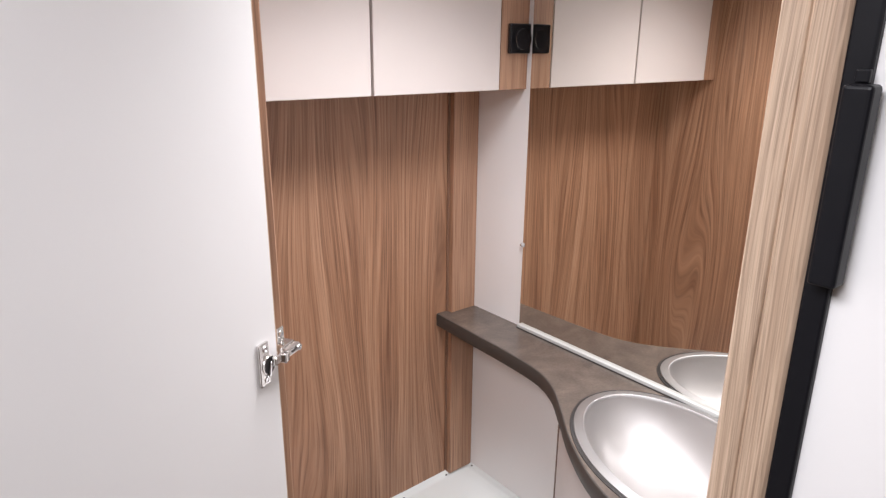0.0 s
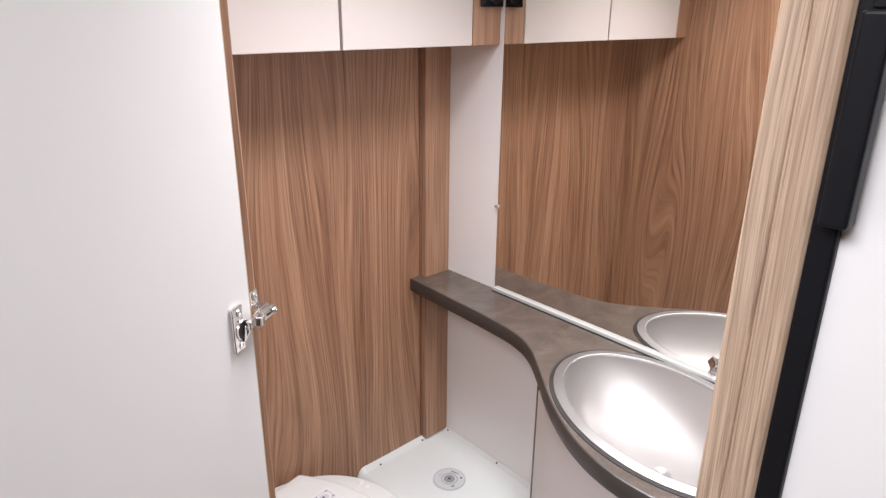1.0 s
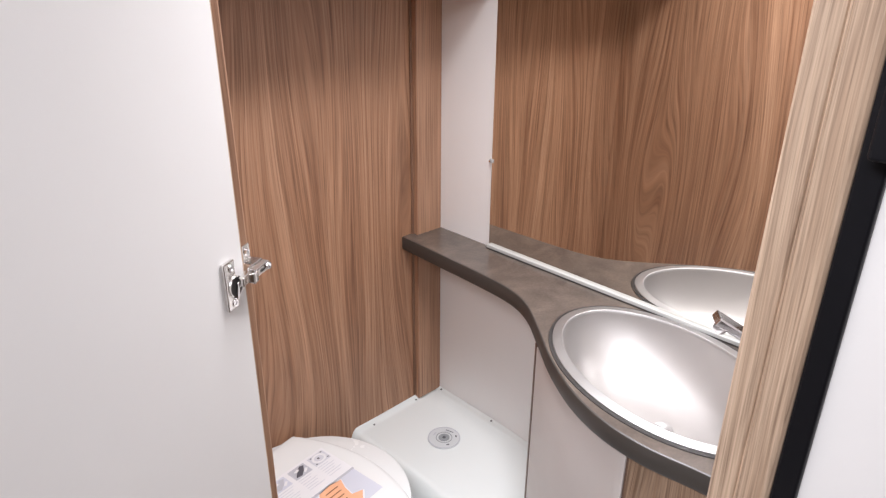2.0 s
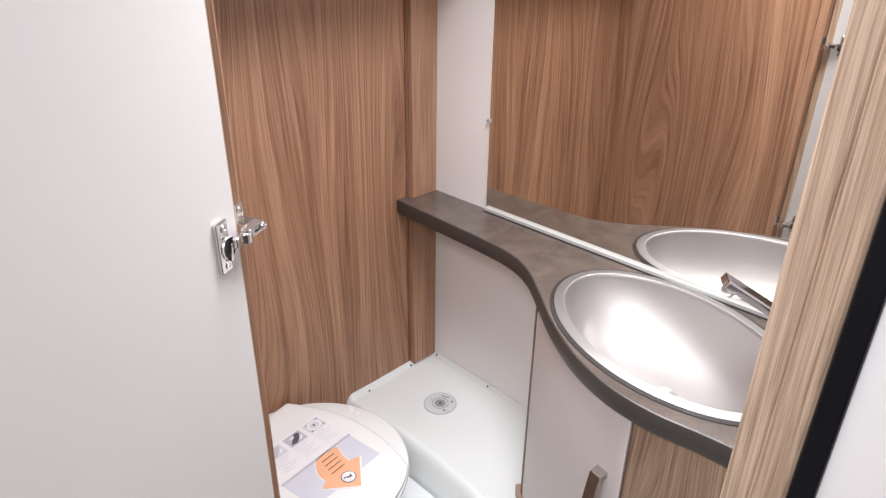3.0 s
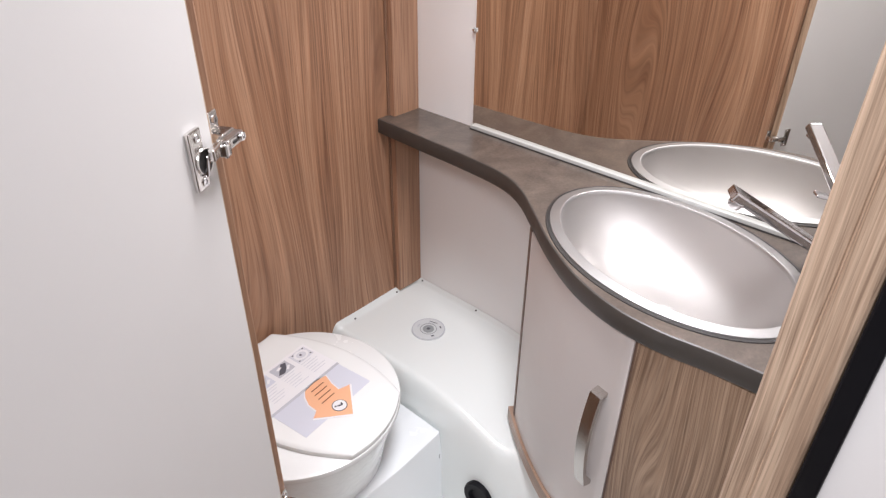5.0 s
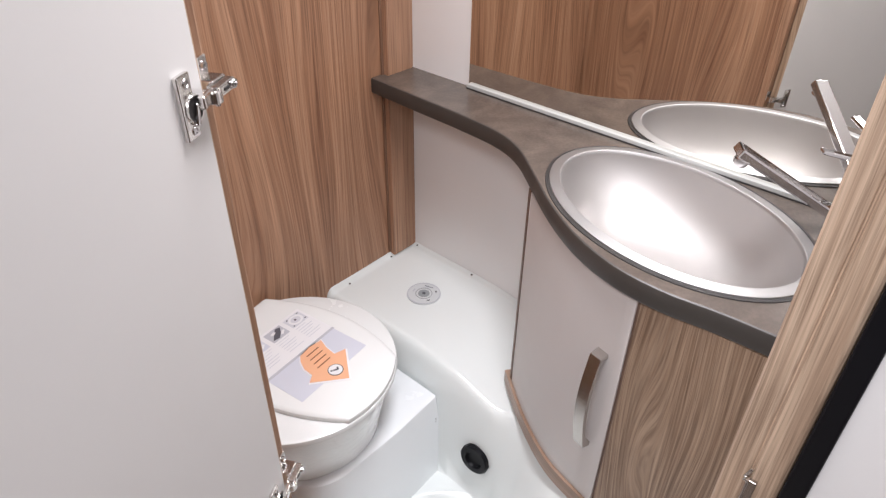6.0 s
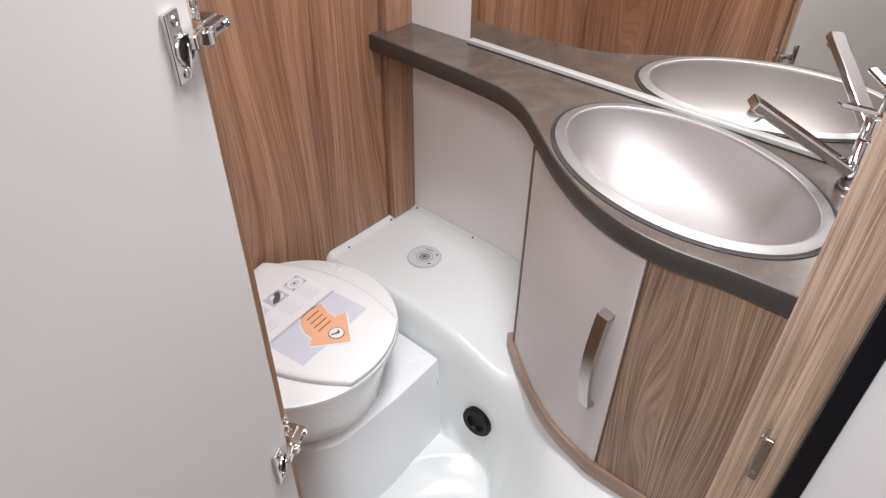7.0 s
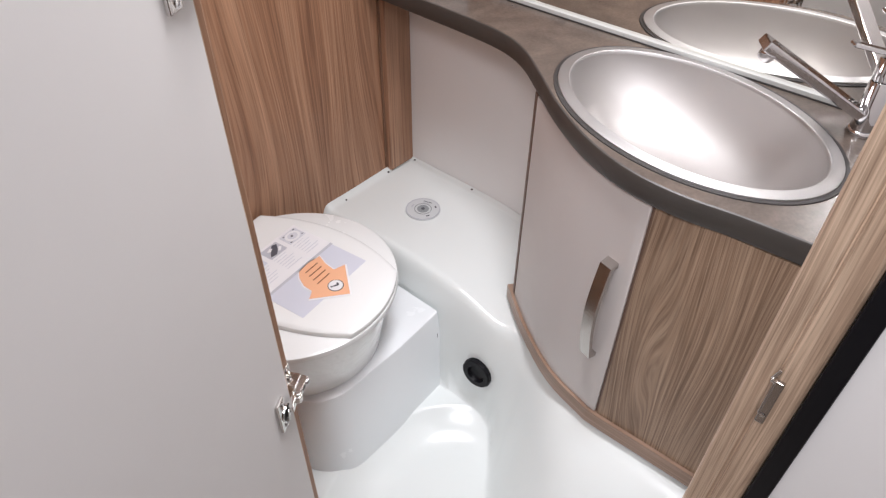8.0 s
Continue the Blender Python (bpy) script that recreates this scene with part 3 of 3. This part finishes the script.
LIP_Z = [(BACK, LEDGE), (-0.28, LEDGE - 0.002), (-0.39, 0.370), (-0.50, 0.338), (-0.60, 0.346), (-1.1, 0.349)]
WALL_W = [(BACK, 0.060), (-0.33, 0.060), (-0.42, 0.055), (-0.48, 0.055), (-0.54, 0.072), (-0.62, 0.18), (-0.72, 0.27), (-0.80, 0.34), (-1.1, 0.34)]


def tray_height(x, y):
    lip, top, w = piece(LIP_X, y), piece(LIP_Z, y), piece(WALL_W, y)
    # pan: a rounded hollow in the step
    qx, qy = abs(x + 0.55) - 0.05, abs(y + 0.70) - 0.125
    sd = math.hypot(max(qx, 0), max(qy, 0)) + min(max(qx, qy), 0) - 0.208
    t = min(1.0, max(0.0, -sd / 0.10))
    floor_z = 0.060 - 0.042 * (1 - (1 - t) ** 2)
    u = min(1.0, max(0.0, (x - lip) / w + 0.55))
    soft = smooth(0.49, 0.60, -y)
    k = (1 - (1 - u) ** 3.6) * (1 - soft) + u * u * (3 - 2 * u) * soft
    z = floor_z + (top - floor_z) * k
    # slightly raised rim where the ledge meets the walls
    rim = max(smooth(-0.012, -0.002, x), smooth(BACK - 0.016, BACK - 0.004, y))
    fall = 0.004 * smooth(0.0, 0.25, -x) * k
    return z + 0.010 * rim * k - fall


def tray_mesh():
    x0, x1, y0, y1 = LEFT + 0.0005, -0.0005, -1.10, BACK - 0.0005
    nx, ny = 200, 230
    verts, faces = [], []
    for j in range(ny + 1):
        for i in range(nx + 1):
            x, y = x0 + (x1 - x0) * i / nx, y0 + (y1 - y0) * j / ny
            verts.append((x, y, tray_height(x, y)))
    for j in range(ny):
        for i in range(nx):
            a = j * (nx + 1) + i
            faces.append((a, a + 1, a + nx + 2, a + nx + 1))
    me = bpy.data.meshes.new("shell")
    me.from_pydata(verts, [], faces)
    for p in me.polygons:
        p.use_smooth = True
    me.materials.append(TRAY)
    return me


tray = base("shower_tray", "glossy white moulded shower tray with raised back ledge", "shower tray")
shell = new("shell", tray_mesh())
shell.parent = tray
for x, y in ((-0.006, -0.012), (-0.087, 0.006), (-0.006, -0.206), (-0.236, 0.004)):
    part("screw", moved(cylinder(0.0030, 0.0026, 0.002, 14, 0.0005), pose(x, y, tray_height(x, y) + 0.001)), SEAL_HOLLOW_GREY, tray, "small dark screw")

cover = base("drain_cover", "round printed plastic cover on the tray ledge", "drain")
dz = tray_height(-0.139, -0.163)
part("disc", moved(cylinder(0.0425, 0.0415, 0.003, 48, 0.0008), pose(-0.139, -0.163, dz + 0.0012)), DISC, cover)
part("ring", moved(lathe([(0.0395, 0), (0.0415, 0), (0.0415, 0.0006), (0.0395, 0.0006)], 48), pose(-0.139, -0.163, dz + 0.0028)), INK_SOFT, cover, "printed grey ring")
part("centre", moved(lathe([(0.0, 0.0008), (0.006, 0.0008), (0.0065, 0.0004), (0.0075, 0.0004), (0.008, 0.0010), (0.0140, 0.0010), (0.0145, 0.0)], 36), pose(-0.139, -0.163, dz + 0.0028)), GRATING, cover, "grey middle grating")
part("inner_ring", moved(lathe([(0.0195, 0), (0.0212, 0), (0.0212, 0.0006), (0.0195, 0.0006)], 40), pose(-0.139, -0.163, dz + 0.0028)), GRATING, cover, "printed grey ring")
part("hub", moved(cylinder(0.0045, 0.0042, 0.0010, 20, 0.0003), pose(-0.139, -0.163, dz + 0.0040)), INK, cover, "dark centre")
for ang, r, w, h in ((10, 0.031, 0.007, 0.004), (-70, 0.029, 0.008, 0.0035), (62, 0.029, 0.022, 0.002), (70, 0.024, 0.016, 0.0014), (150, 0.028, 0.012, 0.003)):
    a = radians(ang - 45)
    part("print", moved(box(-w / 2, w / 2, -h / 2, h / 2, 0, 0.0004), pose(-0.139 + r * math.cos(a), -0.163 + r * math.sin(a), dz + 0.0029, 0, 0, ang + 45)), INK if r > 0.0285 else INK_SOFT, cover)

out = base("waste_outlet", "black ribbed waste outlet in the tray side", "drain")
OM = Matrix.Translation((-0.3075, -0.480, 0.186)) @ pose(0, 0, 0, 0, -85, 3) @ Matrix.Diagonal((1.14, 1.14, 1.0, 1.0))
part("flange", moved(lathe([(0.0185, 0.0065), (0.0195, 0.0080), (0.0295, 0.0080), (0.0315, 0.0055), (0.0315, -0.012)], 48), OM), BLACK, out, "", True)
part("socket", moved(lathe([(0.0, 0.0005), (0.0150, 0.0005), (0.0160, 0.0020), (0.0172, 0.0020), (0.0186, 0.0070)], 40), OM), BLACK, out, "dark hollow socket", True)
for k in range(12):
    a = 2 * math.pi * k / 12
    part("rib", moved(box(-0.0015, 0.0010, -0.0020, 0.0020, -0.003, 0.005, 0.0006), OM @ pose(0.0315 * math.cos(a), 0.0315 * math.sin(a), 0, 0, 0, math.degrees(a))), BLACK, out)

# ---- toilet ----
def rounded_bench(y_front, x_right, x_left, r, inset):
    pts = [(x_right - inset, BACK - 0.002), (x_right - inset, y_front + 0.012 + inset)]
    pts.append((x_right - 0.004 - inset, y_front + 0.008 + inset))
    pts.append((x_right - 0.13, y_front + inset))
    for k in range(9):
        a = math.pi / 2 * k / 8
        pts.append((x_left + r - r * math.sin(a), y_front + r - r * math.cos(a) + inset))
    pts.append((x_left, BACK - 0.002))
    return pts


bench_bm = bmesh.new()
levels = [(0.015, -0.018), (0.10, -0.012), (0.292, 0.0), (0.298, 0.0015), (0.3, 0.0045)]
rows = []
for z, ins in levels:
    rows.append([bench_bm.verts.new((x, y, z)) for x, y in rounded_bench(-0.369, -0.304, -0.676, 0.10, ins)])
for a, b in zip(rows, rows[1:]):
    for i in range(len(a)):
        j = (i + 1) % len(a)
        bench_bm.faces.new((a[i], a[j], b[j], b[i]))
bench_bm.faces.new(rows[-1])
bench = base("toilet_bench", "white moulded bench with rounded corner under the toilet", "bench")
part("shell", bench_bm, BENCH, bench, "", True)

part("stripe", box(-0.3140, -0.3128, -0.3660, -0.3652, 0.165, 0.235), SEAL_HOLLOW_GREY, bench, "dark slit at the tray wall")

TC = (-0.545, -0.190)
toilet = base("toilet", "white swivel toilet with closed lid and instruction label", "toilet")
part("bowl", moved(lathe([(0.0, 0.0), (0.158, 0.0), (0.165, 0.004), (0.171, 0.04), (0.181, 0.09), (0.190, 0.135), (0.191, 0.148), (0.0, 0.148)], 96), pose(TC[0], TC[1], 0.3005)), CERAMIC, toilet, "glossy white bowl", True)
part("seat", moved(lathe([(0.10, 0.0), (0.197, 0.0), (0.2040, 0.004), (0.2065, 0.011), (0.2050, 0.017), (0.2005, 0.0195), (0.10, 0.0195)], 96), pose(TC[0], TC[1], 0.4490)), TOILET, toilet, "round white seat ring", True)


def lid_outline(grow):
    """A round lid trimmed by two bowed sides, with a straight back."""
    pts = []
    r = 0.2045 + grow
    for k in range(240):
        a = 2 * math.pi * k / 240
        x, y = r * math.cos(a), r * math.sin(a)
        half = 0.138 * (1 - (y / 0.31) ** 2) + grow
        x = max(0.013 - half, min(x, 0.013 + half))
        y = min(y, 0.176 + grow)
        pts.append((x, y))
    return pts


lid_bm = bmesh.new()
rows = []
for z, g in ((0.0, -0.001), (0.004, 0.0), (0.010, -0.0005), (0.0125, -0.003), (0.0140, -0.010), (0.0148, -0.030)):
    rows.append([lid_bm.verts.new((x, y, z)) for x, y in lid_outline(g)])
for a, b in zip(rows, rows[1:]):
    for i in range(len(a)):
        j = (i + 1) % len(a)
        lid_bm.faces.new((a[i], a[j], b[j], b[i]))
lid_bm.faces.new(rows[-1])
LIDZ = 0.4688
lid = part("lid", moved(lid_bm, pose(TC[0], TC[1], LIDZ, 0, 0, 12)), TOILET, toilet, "closed white lid", True)

# printed label on the lid
LZ = LIDZ + 0.0150
LM = Matrix.Translation((-0.524, -0.204, LZ)) @ pose(0, 0, 0, 0, 0, 8)


def flat(x0, x1, y0, y1, z):
    return moved(box(x0, x1, y0, y1, z, z + 0.0004), LM)


def flat_shape(pts, z):
    return moved(extrude_outline(pts, z, z + 0.0004), LM)


label = part("label", flat(-0.100, 0.088, 0.008, 0.112, 0), PAPER, lid, "printed paper label with pictures and arrow")
part("label_band", flat(-0.098, 0.086, -0.084, 0.008, 0), PAPER_GREY, lid, "pale grey label field")
part("fold_line", flat(-0.100, 0.088, 0.004, 0.010, 0.0005), INK_SOFT, lid, "grey fold line")
PY = 0.072
for k, x0 in enumerate((-0.072, -0.017, 0.038)):
    part("picture", flat(x0, x0 + 0.044, PY, PY + 0.033, 0.0005), (PAPER_GREY, INK_SOFT, INK_PALE)[k], lid, "small grey picture")
    if k == 2:
        part("picture_shape", moved(lathe([(0.0095, 0.0), (0.0095, 0.0004), (0.0140, 0.0004), (0.0140, 0.0)], 28, 1.25), LM @ pose(x0 + 0.022, PY + 0.0165, 0.0009)), PAPER, lid)
        part("picture_shape", moved(cylinder(0.0028, 0.0028, 0.0004, 14), LM @ pose(x0 + 0.021, PY + 0.0170, 0.0012)), INK, lid)
        for dx, dy in ((0.004, PY + 0.0040), (0.037, PY + 0.0050), (0.006, PY + 0.0280), (0.036, PY + 0.0290)):
            part("picture_shape", flat(x0 + dx, x0 + dx + 0.004, dy - 0.001, dy + 0.0015, 0.0010), INK, lid)
    else:
        part("picture_shape", flat_shape([(x0 + 0.004, PY + 0.0060), (x0 + 0.018, PY + 0.0030), (x0 + 0.030, PY + 0.0120), (x0 + 0.040, PY + 0.0260), (x0 + 0.030, PY + 0.0300), (x0 + 0.016, PY + 0.0180)], 0.0010), INK if k else INK_SOFT, lid)
        part("picture_shape", flat_shape([(x0 + 0.010, PY + 0.0220), (x0 + 0.020, PY + 0.0260), (x0 + 0.024, PY + 0.0210), (x0 + 0.014, PY + 0.0170)], 0.0015), PAPER, lid)
        part("picture_shape", flat_shape([(x0 + 0.026, PY + 0.0080), (x0 + 0.037, PY + 0.0170), (x0 + 0.041, PY + 0.0130), (x0 + 0.031, PY + 0.0050)], 0.0015), PAPER, lid)
    for r in range(6):
        w = 0.040 - 0.006 * ((r * 7 + k) % 3)
        part("text_bar", flat(x0, x0 + w, PY - 0.0070 - r * 0.0074, PY - 0.0056 - r * 0.0074, 0.0005), INK_PALE, lid)
arrow = [(-0.014, 0.003), (0.016, 0.006), (0.044, 0.001), (0.034, -0.024), (0.030, -0.048), (0.053, -0.057), (-0.003, -0.116), (-0.056, -0.062), (-0.038, -0.052), (-0.036, -0.030), (-0.026, -0.010)]
part("arrow_border", flat_shape([(x * 1.07, y * 1.06 + 0.002) for x, y in arrow], 0.0005), PAPER, lid)
part("arrow", flat_shape(arrow, 0.0010), ORANGE, lid, "orange arrow")
for r in range(4):
    part("text_bar", flat(-0.008 - 0.0035 * r, 0.026 - 0.003 * r, -0.0105 - r * 0.0130, -0.0080 - r * 0.0130, 0.0015), INK_BROWN, lid)
part("info_ring", moved(cylinder(0.0155, 0.0155, 0.0004, 36), LM @ pose(-0.002, -0.080, 0.0017)), INK, lid)
part("info_disc", moved(cylinder(0.0138, 0.0138, 0.0004, 36), LM @ pose(-0.002, -0.080, 0.0022)), PAPER, lid)
part("info_mark", join(moved(box(-0.0018, 0.0018, -0.007, 0.003, 0, 0.0004), LM @ pose(-0.004, -0.080, 0.0026, 0, 0, 60)), moved(box(-0.002, 0.002, -0.002, 0.002, 0, 0.0004), LM @ pose(-0.0095, -0.0765, 0.0026, 0, 0, 60)), moved(box(-0.0035, 0.0035, -0.0018, 0.0018, 0, 0.0004), LM @ pose(0.003, -0.081, 0.0026, 0, 0, 60))), INK, lid)
